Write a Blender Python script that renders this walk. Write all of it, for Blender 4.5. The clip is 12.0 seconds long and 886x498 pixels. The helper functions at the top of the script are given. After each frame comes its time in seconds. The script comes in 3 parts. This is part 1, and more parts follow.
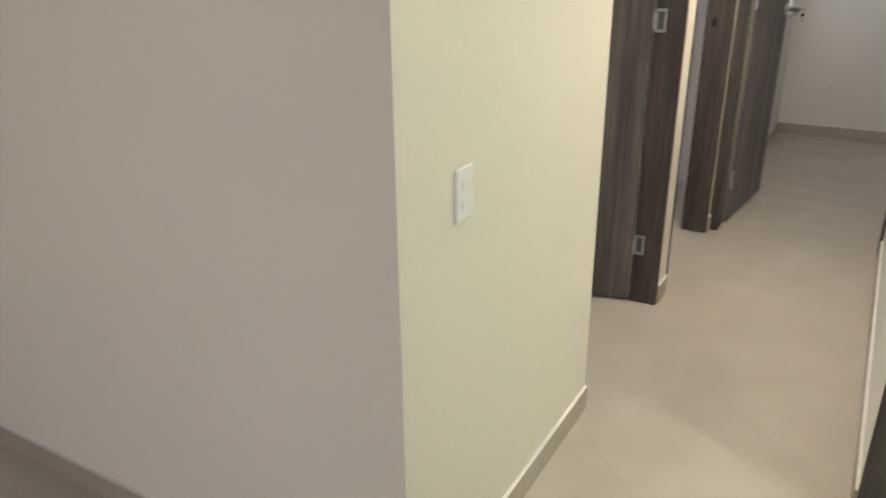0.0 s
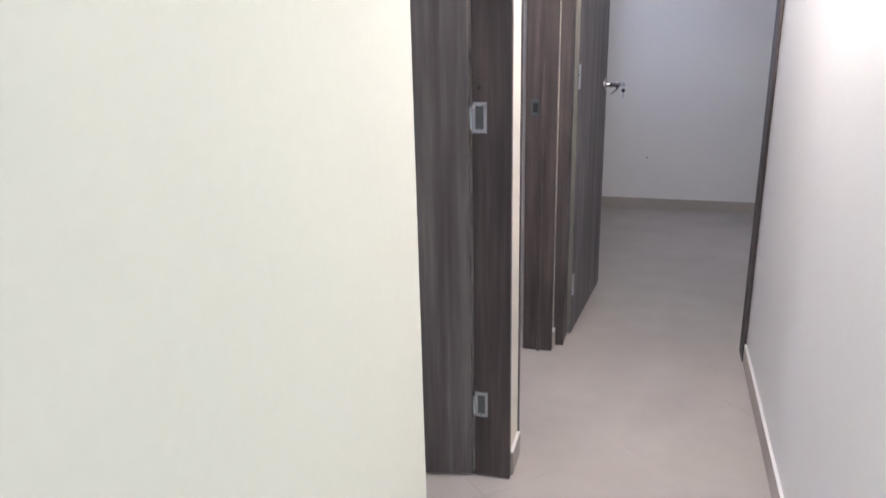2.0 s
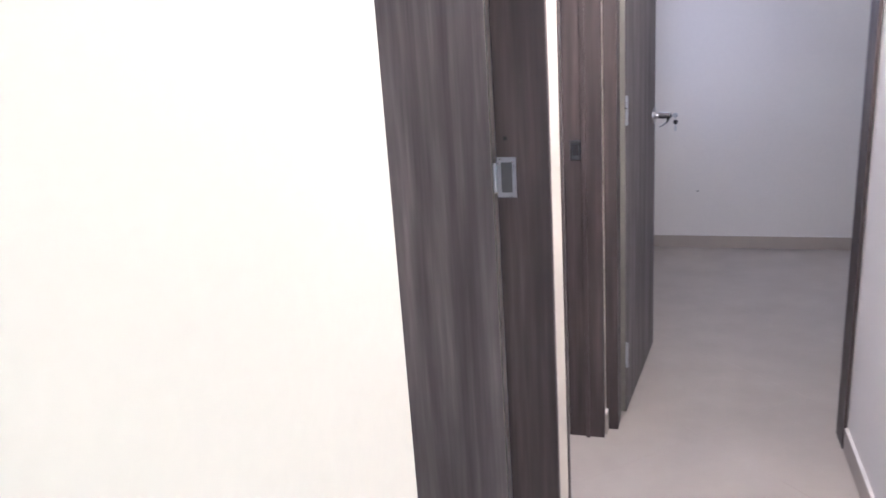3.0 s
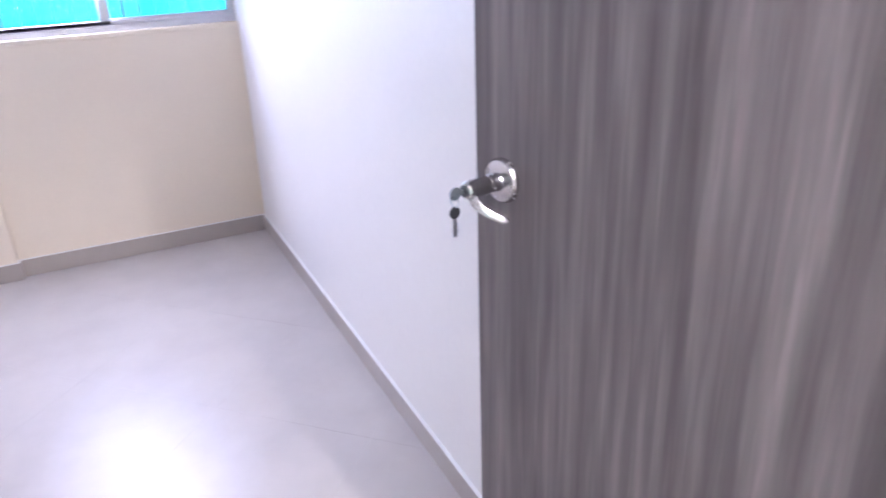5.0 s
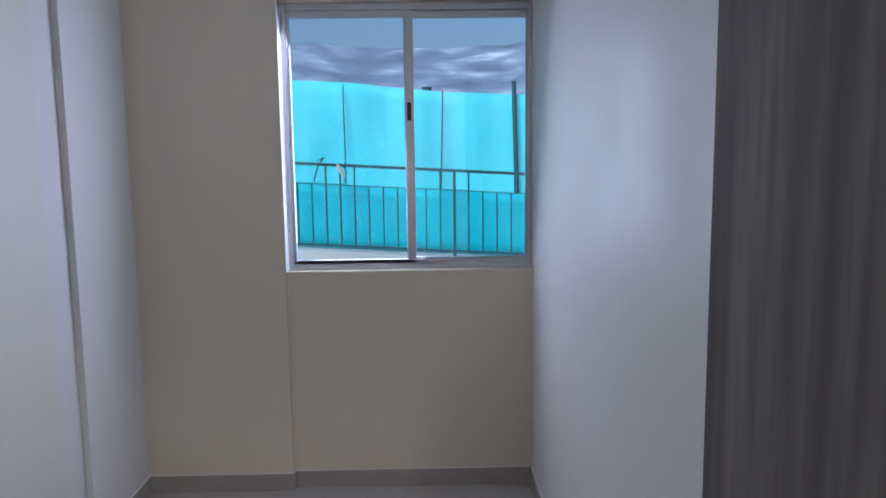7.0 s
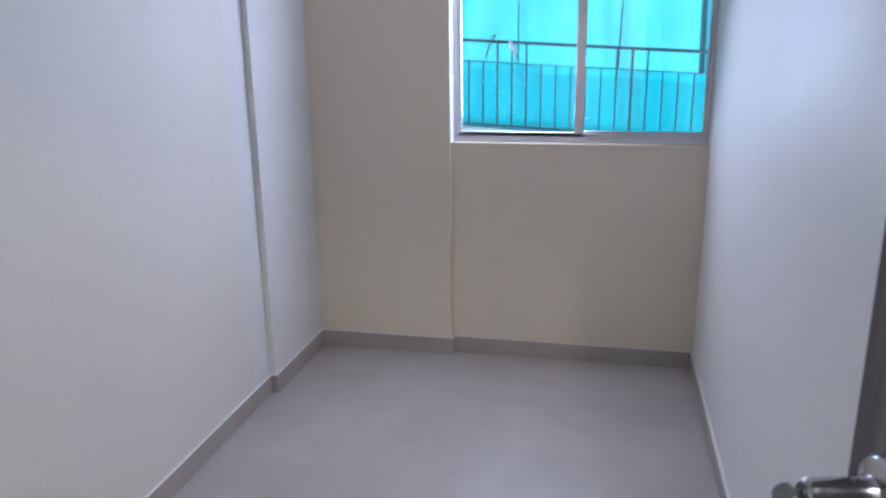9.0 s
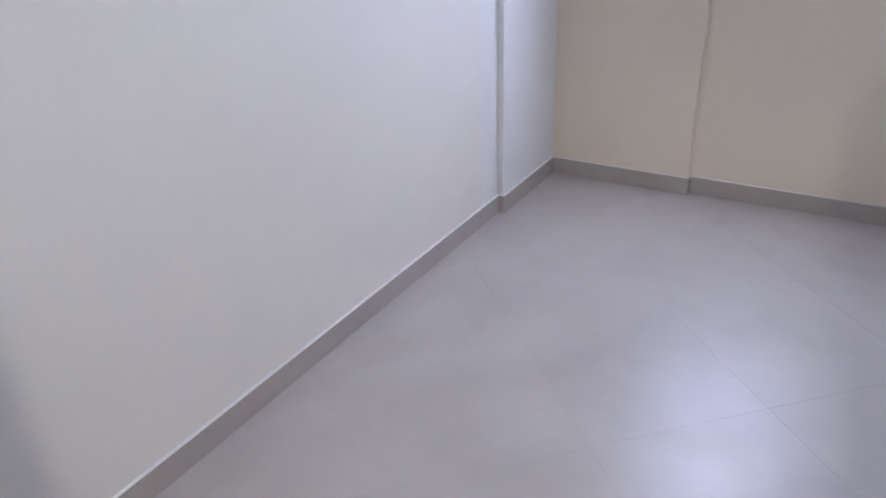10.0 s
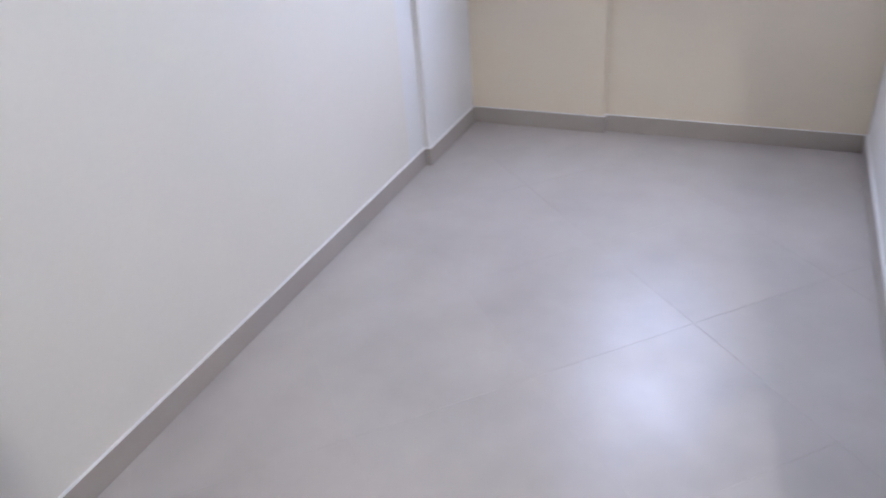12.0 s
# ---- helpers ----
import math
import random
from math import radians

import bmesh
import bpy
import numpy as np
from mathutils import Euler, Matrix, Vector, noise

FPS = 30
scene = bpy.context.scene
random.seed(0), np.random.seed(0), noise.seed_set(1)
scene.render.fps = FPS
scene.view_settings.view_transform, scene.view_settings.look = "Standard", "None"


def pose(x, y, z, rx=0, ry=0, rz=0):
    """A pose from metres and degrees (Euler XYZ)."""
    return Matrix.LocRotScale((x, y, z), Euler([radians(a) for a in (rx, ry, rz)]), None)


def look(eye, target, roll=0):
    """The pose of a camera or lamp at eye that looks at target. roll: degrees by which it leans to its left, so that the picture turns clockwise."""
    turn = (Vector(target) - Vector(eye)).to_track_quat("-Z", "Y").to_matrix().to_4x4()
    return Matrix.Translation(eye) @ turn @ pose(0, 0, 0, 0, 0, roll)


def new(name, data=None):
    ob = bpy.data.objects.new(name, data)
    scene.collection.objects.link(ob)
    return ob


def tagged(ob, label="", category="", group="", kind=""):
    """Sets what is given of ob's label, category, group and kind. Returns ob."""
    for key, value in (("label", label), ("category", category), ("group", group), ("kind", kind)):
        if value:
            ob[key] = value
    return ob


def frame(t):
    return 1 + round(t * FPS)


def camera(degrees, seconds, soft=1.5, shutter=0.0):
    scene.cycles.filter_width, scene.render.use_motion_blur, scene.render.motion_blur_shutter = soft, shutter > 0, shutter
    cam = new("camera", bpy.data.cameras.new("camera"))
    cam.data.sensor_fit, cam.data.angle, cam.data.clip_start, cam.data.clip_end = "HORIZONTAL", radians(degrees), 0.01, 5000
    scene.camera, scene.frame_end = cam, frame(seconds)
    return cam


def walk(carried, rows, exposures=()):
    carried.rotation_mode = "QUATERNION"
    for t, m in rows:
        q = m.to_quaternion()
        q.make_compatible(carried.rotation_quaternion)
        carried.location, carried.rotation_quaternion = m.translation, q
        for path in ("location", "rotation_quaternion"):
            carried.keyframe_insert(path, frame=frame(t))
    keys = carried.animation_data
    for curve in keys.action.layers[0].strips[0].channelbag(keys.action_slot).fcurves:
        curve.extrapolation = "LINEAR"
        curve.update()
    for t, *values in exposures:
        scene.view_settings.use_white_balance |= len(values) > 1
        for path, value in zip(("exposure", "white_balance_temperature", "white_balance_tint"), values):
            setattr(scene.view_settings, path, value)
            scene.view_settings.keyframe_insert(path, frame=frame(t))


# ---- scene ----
cam = camera(61.1, 12.0, soft=1.6, shutter=0.3)
PATH = [
    (0, (0.635, -0.945, 1.379), (-0.295, 0.654, 0.62), -0.5),
    (0.5, (0.499, -0.826, 1.399), (-0.145, 0.927, 0.682), -1.2),
    (1, (0.455, -0.65, 1.383), (-0.043, 1.172, 0.728), -1.9),
    (1.5, (0.419, -0.398, 1.372), (-0.137, 1.392, 0.672), -2.5),
    (2, (0.374, -0.117, 1.392), (-0.154, 1.712, 0.781), -1.3),
    (2.5, (0.299, 0.103, 1.416), (-0.2, 1.96, 0.869), -1.4),
    (2.7, (0.281, 0.212, 1.407), (-0.245, 2.064, 0.866), -2.4),
    (4.3, (0.225, 1.050, 1.355), (-1.102, 2.368, 0.625), -4.6),
    (4.5, (0.165, 1.127, 1.388), (-1.259, 2.294, 0.606), -4.5),
    (5, (0.156, 1.201, 1.38), (-1.498, 1.976, 0.565), -2.1),
    (5.5, (0.056, 1.238, 1.386), (-1.727, 1.739, 0.632), -1.1),
    (6, (-0.024, 1.293, 1.417), (-1.917, 1.596, 0.847), -1.5),
    (6.5, (-0.06, 1.39, 1.482), (-2.015, 1.53, 1.085), -0.7),
    (6.7, (-0.067, 1.411, 1.487), (-2.042, 1.493, 1.182), -0.6),
    (8.3, (-0.078, 1.485, 1.467), (-2.038, 1.294, 1.123), -1.1),
    (8.5, (-0.096, 1.484, 1.455), (-2.038, 1.24, 1.045), -0.6),
    (9, (-0.095, 1.468, 1.41), (-1.976, 1.051, 0.874), -0.8),
    (9.5, (-0.085, 1.428, 1.368), (-1.82, 0.754, 0.637), -0.6),
    (10, (-0.099, 1.461, 1.343), (-1.619, 0.537, 0.428), -2.1),
    (10.5, (-0.061, 1.405, 1.351), (-1.461, 0.364, 0.372), -1.8),
    (11, (-0.04, 1.391, 1.312), (-1.296, 0.272, 0.23), -2.1),
    (11.5, (-0.035, 1.462, 1.369), (-1.347, 0.415, 0.282), -2.2),
    (12, (-0.024, 1.472, 1.365), (-1.578, 0.738, 0.341), -4.6),
]
EXPOSURES = [
    (0.0, 0.18, 6600, 10),
    (0.5, 0.40, 6300, 12),
    (1.0, 0.34, 6100, 14),
    (1.5, 0.34, 5900, 16),
    (2.0, 0.45, 5480, 19),
    (2.5, 0.43, 5450, 23),
    (4.3, 1.68, 5300, 27),
    (4.6, 1.68, 5250, 27),
    (5.0, 1.48, 5250, 27),
    (5.5, 0.64, 5200, 26),
    (6.5, 0.04, 5300, 17),
    (6.7, -0.14, 5200, 14),
    (8.3, -0.60, 5200, 14),
    (8.5, -0.46, 5200, 15),
    (9.0, 0.16, 5200, 16),
    (9.5, 0.51, 5050, 16),
    (10.0, 0.56, 5200, 18),
    (11.0, 0.41, 5270, 16),
    (11.5, 0.46, 5270, 16),
    (12.0, 0.81, 5270, 16),
]
walk(cam, [(t, look(eye, target, roll)) for t, eye, target, roll in PATH], EXPOSURES)

# ---- world, sun, lamps ----
world = bpy.data.worlds.new("overcast_sky")
scene.world = world
world.use_nodes = True
wn = world.node_tree
sky = wn.nodes.new("ShaderNodeTexSky")
sky.sky_type = "NISHITA"
sky.sun_disc = False
sky.sun_elevation = radians(42)
sky.sun_rotation = radians(117)
sky.dust_density = 4.0
wn.nodes["Background"].inputs["Strength"].default_value = 0.15
wn.links.new(sky.outputs["Color"], wn.nodes["Background"].inputs["Color"])

sun_data = bpy.data.lights.new("sun", "SUN")
sun_data.energy, sun_data.angle, sun_data.color = 5.0, radians(26), (1.0, 0.96, 0.9)
sun = new("sun", sun_data)
sun.matrix_world = look((0, 0, 20), (-14, 7, 6))


def area_lamp(name, eye, target, w, h, watts, colour):
    data = bpy.data.lights.new(name, "AREA")
    data.shape, data.size, data.size_y, data.energy, data.color = "RECTANGLE", w, h, watts, colour
    ob = new(name, data)
    ob.matrix_world = look(eye, target)
    return ob


DAY = (0.86, 0.87, 1.0)
WARM = (1.0, 0.91, 0.76)
area_lamp("bedroom_window_daylight", (-3.46, 1.06, 1.52), (-1.56, 0.25, 0.62), 0.58, 1.02, 20.3, DAY)
area_lamp("end_room_window_daylight", (-0.10, 4.5, 1.55), (2.0, 4.3, 0.9), 0.95, 1.2, 4.3, DAY)
# added fill inside the back room, which has no window modelled
area_lamp("back_room_fill_light", (-2.30, 2.4, 1.6), (0, 2.4, 1.3), 0.7, 1.0, 6.2, DAY)
# added fill from behind the camera to brighten the living room side
area_lamp("living_fill_daylight", (1.0, -3.46, 1.5), (0.6, 0, 1.0), 2.0, 1.4, 26.5, (0.95, 0.93, 1.0))
area_lamp("bathroom_lamp_light", (1.7, 0.45, 2.30), (1.7, 0.45, 0), 0.2, 0.2, 17.2, (0.95, 1.0, 0.88))


def bulb(name, at, watts, colour, radius):
    data = bpy.data.lights.new(name, "POINT")
    data.energy, data.color, data.shadow_soft_size = watts, colour, radius
    ob = new(name, data)
    ob.location = at
    return ob


bulb("corridor_lamp_light", (0.38, 1.86, 2.22), 48, WARM, 0.03)
# unseen warm fill, added to lift the wall beside the corridor mouth
bulb("living_fill_bulb", (0.9, -1.3, 2.2), 16.4, WARM, 0.06)


# ---- materials ----
def material(name, base, rough=0.6, metal=0.0):
    m = bpy.data.materials.new(name)
    m.use_nodes = True
    b = m.node_tree.nodes["Principled BSDF"]
    b.inputs["Base Color"].default_value = (*base, 1)
    b.inputs["Roughness"].default_value = rough
    b.inputs["Metallic"].default_value = metal
    return m, m.node_tree, b


def add_noise(nt, scale, detail=3.0, stretch=(1, 1, 1), coord="Object", rough=0.55):
    tc = nt.nodes.new("ShaderNodeTexCoord")
    mp = nt.nodes.new("ShaderNodeMapping")
    mp.inputs["Scale"].default_value = stretch
    n = nt.nodes.new("ShaderNodeTexNoise")
    n.inputs["Scale"].default_value, n.inputs["Detail"].default_value, n.inputs["Roughness"].default_value = scale, detail, rough
    nt.links.new(tc.outputs[coord], mp.inputs["Vector"])
    nt.links.new(mp.outputs["Vector"], n.inputs["Vector"])
    return n.outputs["Fac"]


def ramp(nt, fac, stops):
    r = nt.nodes.new("ShaderNodeValToRGB")
    els = r.color_ramp.elements
    els[0].position, els[0].color = stops[0][0], (*stops[0][1], 1)
    els[1].position, els[1].color = stops[-1][0], (*stops[-1][1], 1)
    for p, c in stops[1:-1]:
        els.new(p).color = (*c, 1)
    nt.links.new(fac, r.inputs["Fac"])
    return r.outputs["Color"]


def mix(nt, a, b, fac, mode="MIX"):
    m = nt.nodes.new("ShaderNodeMix")
    m.data_type, m.blend_type = "RGBA", mode
    if hasattr(fac, "is_linked"):
        nt.links.new(fac, m.inputs[0])
    else:
        m.inputs[0].default_value = fac
    nt.links.new(a, m.inputs[6])
    nt.links.new(b, m.inputs[7])
    return m.outputs[2]


def add_bump(nt, b, height, strength, distance):
    bp = nt.nodes.new("ShaderNodeBump")
    bp.inputs["Strength"].default_value, bp.inputs["Distance"].default_value = strength, distance
    nt.links.new(height, bp.inputs["Height"])
    nt.links.new(bp.outputs["Normal"], b.inputs["Normal"])


def rough_from(nt, b, fac, lo, hi):
    mr = nt.nodes.new("ShaderNodeMapRange")
    mr.inputs["From Min"].default_value, mr.inputs["From Max"].default_value = 0.3, 0.7
    mr.inputs["To Min"].default_value, mr.inputs["To Max"].default_value = lo, hi
    nt.links.new(fac, mr.inputs["Value"])
    nt.links.new(mr.outputs["Result"], b.inputs["Roughness"])


def paint(name, c, spread=0.03, rough=0.55):
    m, nt, b = material(name, c, rough)
    big = ramp(nt, add_noise(nt, 1.3, 4), [(0.3, tuple(v * (1 - spread) for v in c)), (0.7, c)])
    fine = ramp(nt, add_noise(nt, 60, 2), [(0.3, (0.98, 0.98, 0.98)), (0.7, (1, 1, 1))])
    nt.links.new(mix(nt, big, fine, 1.0, "MULTIPLY"), b.inputs["Base Color"])
    rough_from(nt, b, add_noise(nt, 3.0, 3), rough - 0.06, rough + 0.08)
    add_bump(nt, b, add_noise(nt, 120, 3), 0.06, 0.002)
    return m


M_WALL = paint("white_wall_paint", (0.80, 0.775, 0.73))
M_CREAM = paint("cream_wall_paint", (0.80, 0.75, 0.655))
# window wall: warm corridor light and floor bounce are mixed into this colour
M_WARM_BOUNCE = paint("beige_paint_warm_bounce", (0.78, 0.685, 0.53))
M_CEIL = paint("ceiling_paint", (0.82, 0.81, 0.79))
M_GREEN = paint("pale_green_tile", (0.74, 0.80, 0.72), 0.05, 0.2)
M_FACADE = paint("facade_plaster", (0.6, 0.58, 0.55), 0.1, 0.8)


def wood(name, dark, mid, light):
    """Upright wood-grain laminate: broad cloudy bands, short pale streaks and a fine pore grain."""
    m, nt, b = material(name, mid, 0.5)
    wide = add_noise(nt, 3.0, 3, (6, 6, 0.35))
    streak = add_noise(nt, 4.0, 3, (13, 13, 0.75), rough=0.5)
    fine = add_noise(nt, 5.0, 4, (30, 30, 1.0), rough=0.6)
    c1 = ramp(nt, wide, [(0.28, dark), (0.5, mid), (0.74, light)])
    c2 = ramp(nt, streak, [(0.30, (0.74, 0.73, 0.74)), (0.52, (0.96, 0.96, 0.96)), (0.72, (1.32, 1.30, 1.29))])
    c3 = ramp(nt, fine, [(0.28, (0.84, 0.83, 0.84)), (0.5, (0.98, 0.98, 0.98)), (0.74, (1.10, 1.10, 1.10))])
    nt.links.new(mix(nt, mix(nt, c1, c2, 1.0, "MULTIPLY"), c3, 1.0, "MULTIPLY"), b.inputs["Base Color"])
    rough_from(nt, b, fine, 0.46, 0.62)
    add_bump(nt, b, fine, 0.15, 0.0015)
    return m


M_WOOD = wood("grey_brown_wood_laminate", (0.084, 0.071, 0.072), (0.140, 0.121, 0.121), (0.215, 0.190, 0.186))
M_JAMB = wood("dark_wood_jamb", (0.046, 0.034, 0.031), (0.072, 0.055, 0.050), (0.108, 0.086, 0.078))


def tile_mat(name, c, rough, spread):
    m, nt, b = material(name, c, rough)
    cloud = ramp(nt, add_noise(nt, 2.6, 4), [(0.25, tuple(v * (1 - spread) for v in c)), (0.75, c)])
    patch = ramp(nt, add_noise(nt, 5.5, 3), [(0.32, (0.94, 0.935, 0.93)), (0.62, (1.0, 1.0, 1.0))])
    cloud = mix(nt, cloud, patch, 1.0, "MULTIPLY")
    oi = nt.nodes.new("ShaderNodeObjectInfo")
    vary = ramp(nt, oi.outputs["Random"], [(0.0, (0.98, 0.98, 0.98)), (1.0, (1.0, 1.0, 1.0))])
    nt.links.new(mix(nt, cloud, vary, 1.0, "MULTIPLY"), b.inputs["Base Color"])
    rough_from(nt, b, add_noise(nt, 5.0, 4), rough - 0.05, rough + 0.07)
    add_bump(nt, b, add_noise(nt, 35, 3), 0.04, 0.002)
    return m


M_TILE = tile_mat("beige_porcelain_tile", (0.52, 0.474, 0.422), 0.35, 0.17)
M_BASE = tile_mat("beige_skirting_tile", (0.44, 0.39, 0.335), 0.38, 0.08)
M_GROUT = paint("grout", (0.56, 0.512, 0.46), 0.15, 0.8)


def metal_mat(name, c, rough):
    m, nt, b = material(name, c, rough, 1.0)
    rough_from(nt, b, add_noise(nt, 60, 4), max(0.02, rough - 0.06), rough + 0.1)
    return m


M_CHROME = metal_mat("satin_chrome", (0.52, 0.505, 0.50), 0.2)
M_STEEL = metal_mat("zinc_plate", (0.52, 0.55, 0.58), 0.30)
M_ALU = metal_mat("anodised_aluminium", (0.60, 0.60, 0.62), 0.38)
M_GUN = metal_mat("dull_grey_metal", (0.15, 0.16, 0.16), 0.42)
M_DARKMETAL = metal_mat("dark_bronze_plate", (0.055, 0.045, 0.04), 0.35)
M_PLASTIC = paint("white_plastic", (0.82, 0.82, 0.80), 0.01, 0.3)
M_BLACK = paint("black_rubber", (0.02, 0.02, 0.022), 0.1, 0.5)
M_PAINTED_STEEL = paint("dark_green_painted_steel", (0.018, 0.075, 0.085), 0.2, 0.5)
M_CONCRETE = paint("pale_concrete", (0.55, 0.54, 0.52), 0.3, 0.85)
M_GROUND = paint("earth_ground", (0.22, 0.20, 0.17), 0.4, 0.9)
M_LAMP, _nt, _b = material("lamp_glass", (0.9, 0.88, 0.82), 0.4)
_b.inputs["Emission Color"].default_value = (1.0, 0.9, 0.72, 1)
_b.inputs["Emission Strength"].default_value = 3.1

M_GLASS = bpy.data.materials.new("window_glass")
M_GLASS.use_nodes = True
_nt = M_GLASS.node_tree
_nt.nodes.clear()
_o = _nt.nodes.new("ShaderNodeOutputMaterial")
_t = _nt.nodes.new("ShaderNodeBsdfTransparent")
_g = _nt.nodes.new("ShaderNodeBsdfGlossy")
_g.inputs["Roughness"].default_value = 0.02
_f = _nt.nodes.new("ShaderNodeFresnel")
_f.inputs["IOR"].default_value = 1.5
_m = _nt.nodes.new("ShaderNodeMixShader")
_t.inputs["Color"].default_value = (0.90, 0.95, 0.96, 1)
_nt.links.new(_f.outputs[0], _m.inputs[0])
_nt.links.new(_t.outputs[0], _m.inputs[1])
_nt.links.new(_g.outputs[0], _m.inputs[2])
_nt.links.new(_m.outputs[0], _o.inputs["Surface"])


def net_mat(name, a, b):
    m, nt, bs = material(name, a, 0.7)
    c = ramp(nt, add_noise(nt, 1.2, 5, (1, 3, 0.5)), [(0.3, a), (0.7, b)])
    w = ramp(nt, add_noise(nt, 90, 2), [(0.3, (0.85, 0.85, 0.85)), (0.7, (1, 1, 1))])
    c = mix(nt, c, w, 1.0, "MULTIPLY")
    nt.links.new(c, bs.inputs["Base Color"])
    tr = nt.nodes.new("ShaderNodeBsdfTranslucent")
    nt.links.new(c, tr.inputs["Color"])
    ms = nt.nodes.new("ShaderNodeMixShader")
    ms.inputs[0].default_value = 0.2
    nt.links.new(bs.outputs[0], ms.inputs[1])
    nt.links.new(tr.outputs[0], ms.inputs[2])
    clear = nt.nodes.new("ShaderNodeBsdfTransparent")
    weave = nt.nodes.new("ShaderNodeMixShader")
    weave.inputs[0].default_value = 0.36
    nt.links.new(ms.outputs[0], weave.inputs[1])
    nt.links.new(clear.outputs[0], weave.inputs[2])
    nt.links.new(weave.outputs[0], nt.nodes["Material Output"].inputs["Surface"])
    return m


M_NET = net_mat("teal_mesh_netting", (0.14, 0.86, 0.95), (0.20, 0.92, 0.98))
M_NET_LOW = net_mat("doubled_teal_netting", (0.04, 0.60, 0.70), (0.07, 0.70, 0.78))

# distance haze and pale cloud patches are painted into the hill's colour
M_HILL, _nt, _b = material("hill_painted_mist", (0.09, 0.12, 0.15), 0.95)
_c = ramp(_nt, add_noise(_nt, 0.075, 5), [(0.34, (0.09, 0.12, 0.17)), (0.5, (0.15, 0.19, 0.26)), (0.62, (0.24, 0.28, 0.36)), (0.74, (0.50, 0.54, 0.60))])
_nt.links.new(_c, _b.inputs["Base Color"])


# ---- mesh helpers ----
def box(bm, x0, x1, y0, y1, z0, z1, bevel=0.0):
    v = [bm.verts.new((x, y, z)) for z in (z0, z1) for y in (y0, y1) for x in (x0, x1)]
    faces = [bm.faces.new([v[i] for i in q]) for q in ((0, 2, 3, 1), (4, 5, 7, 6), (0, 1, 5, 4), (2, 6, 7, 3), (0, 4, 6, 2), (1, 3, 7, 5))]
    if bevel:
        edges = list({e for f in faces for e in f.edges})
        bmesh.ops.bevel(bm, geom=edges, offset=bevel, segments=2, affect="EDGES", profile=0.6)
    return bm


def boxed(*args, bevel=0.0):
    return box(bmesh.new(), *args, bevel=bevel)


def sweep(bm, points, radii, sides=14, squash=(1.0, 1.0)):
    rings = []
    pts = [Vector(p) for p in points]
    side = None
    for i, p in enumerate(pts):
        way = (pts[min(i + 1, len(pts) - 1)] - pts[max(i - 1, 0)]).normalized()
        if side is None:
            side = way.orthogonal().normalized()
        side = (side - way * side.dot(way)).normalized()
        up = way.cross(side)
        rings.append([bm.verts.new(p + radii[i] * (squash[0] * math.cos(a) * side + squash[1] * math.sin(a) * up))
                      for a in (2 * math.pi * k / sides for k in range(sides))])
    for a, b in zip(rings, rings[1:]):
        for k in range(sides):
            bm.faces.new((a[k], a[(k + 1) % sides], b[(k + 1) % sides], b[k]))
    bm.faces.new(rings[0][::-1])
    bm.faces.new(rings[-1])
    return bm


def mesh_of(name, bm, mat, smooth=False):
    bmesh.ops.recalc_face_normals(bm, faces=bm.faces)
    me = bpy.data.meshes.new(name)
    bm.to_mesh(me)
    bm.free()
    me.materials.append(mat)
    if smooth:
        for p in me.polygons:
            p.use_smooth = True
        me.set_sharp_from_angle(angle=radians(38))
    return me


def part(name, bm, mat, parent=None, label="", smooth=False):
    ob = new(name, mesh_of(name, bm, mat, smooth))
    ob.parent = parent
    return tagged(ob, label)


def setting(name, bm, mat, label):
    return tagged(part(name, bm, mat), label, name.split("_")[0], kind="structure")


def root(name, label, category, m=None, kind="", group=""):
    ob = new(name)
    ob.empty_display_size = 0.1
    if m is not None:
        ob.matrix_basis = m
    return tagged(ob, label, category, group, kind)


# ---- large structure ----
H = 2.40          # ceiling height
JT = 0.022        # jamb board thickness
DH = 2.06         # height of door openings
RX = 0.777        # right corridor wall
T = 0.13          # partition thickness
BY0, BY1 = 0.136, 1.872   # bedroom side walls
WX, COLX = -3.302, -3.272  # wall under the window, pier beside it
PIER, COLY = 0.162, 0.799    # faces of the corner pier and the window pier
D1A, D1B = 1.028, 1.871    # bedroom doorway (rough opening)
D2A, D2B = 2.000, 2.805   # back room doorway
EY = 2.855        # end doorway plane
B1A, B1B = 0.02, 0.900     # bathroom doorway


def boxes(*rows):
    bm = bmesh.new()
    for r in rows:
        box(bm, *r)
    return bm


setting("wall_corridor_west", boxes(
    (-T, 0, 0.0, D1A - JT, 0, H), (-0.016, 0, D1A - JT, D1A, 0, H), (-T, -0.106, D1A - JT, D1A, 0, H), (-T, 0, D1A, D1B, DH, H), (-T, 0, D1B, D2A, 0, H),
    (-T, 0, D2A, D2B, DH, H), (-T, 0, D2B, EY + 0.12, 0, H)), M_CREAM, "cream painted plaster wall along the corridor with two doorways")
setting("wall_corridor_east", boxes(
    (RX, RX + T, -1.6, B1A, 0, H), (RX, RX + T, B1A, B1B, DH, H), (RX, RX + T, B1B, EY + 0.12, 0, H)), M_WALL, "white painted plaster wall with the bathroom doorway")
setting("wall_corridor_end", boxes((0.0, RX, EY, EY + 0.12, DH, H)), M_WALL, "white plaster above the end doorway")
setting("wall_living_north", boxes((-2.6, -T, 0.0, BY0, 0, H)), M_CREAM, "off-white plaster wall between living room and bedroom")
setting("wall_living_west", boxes((-2.75, -2.6, -3.6, 0.0, 0, H)), M_WALL, "off-white plaster living room wall")
setting("wall_living_east", boxes((2.6, 2.75, -3.6, -1.6, 0, H), (RX + T, 2.75, -1.6, -1.47, 0, H)), M_WALL, "off-white plaster living room wall")
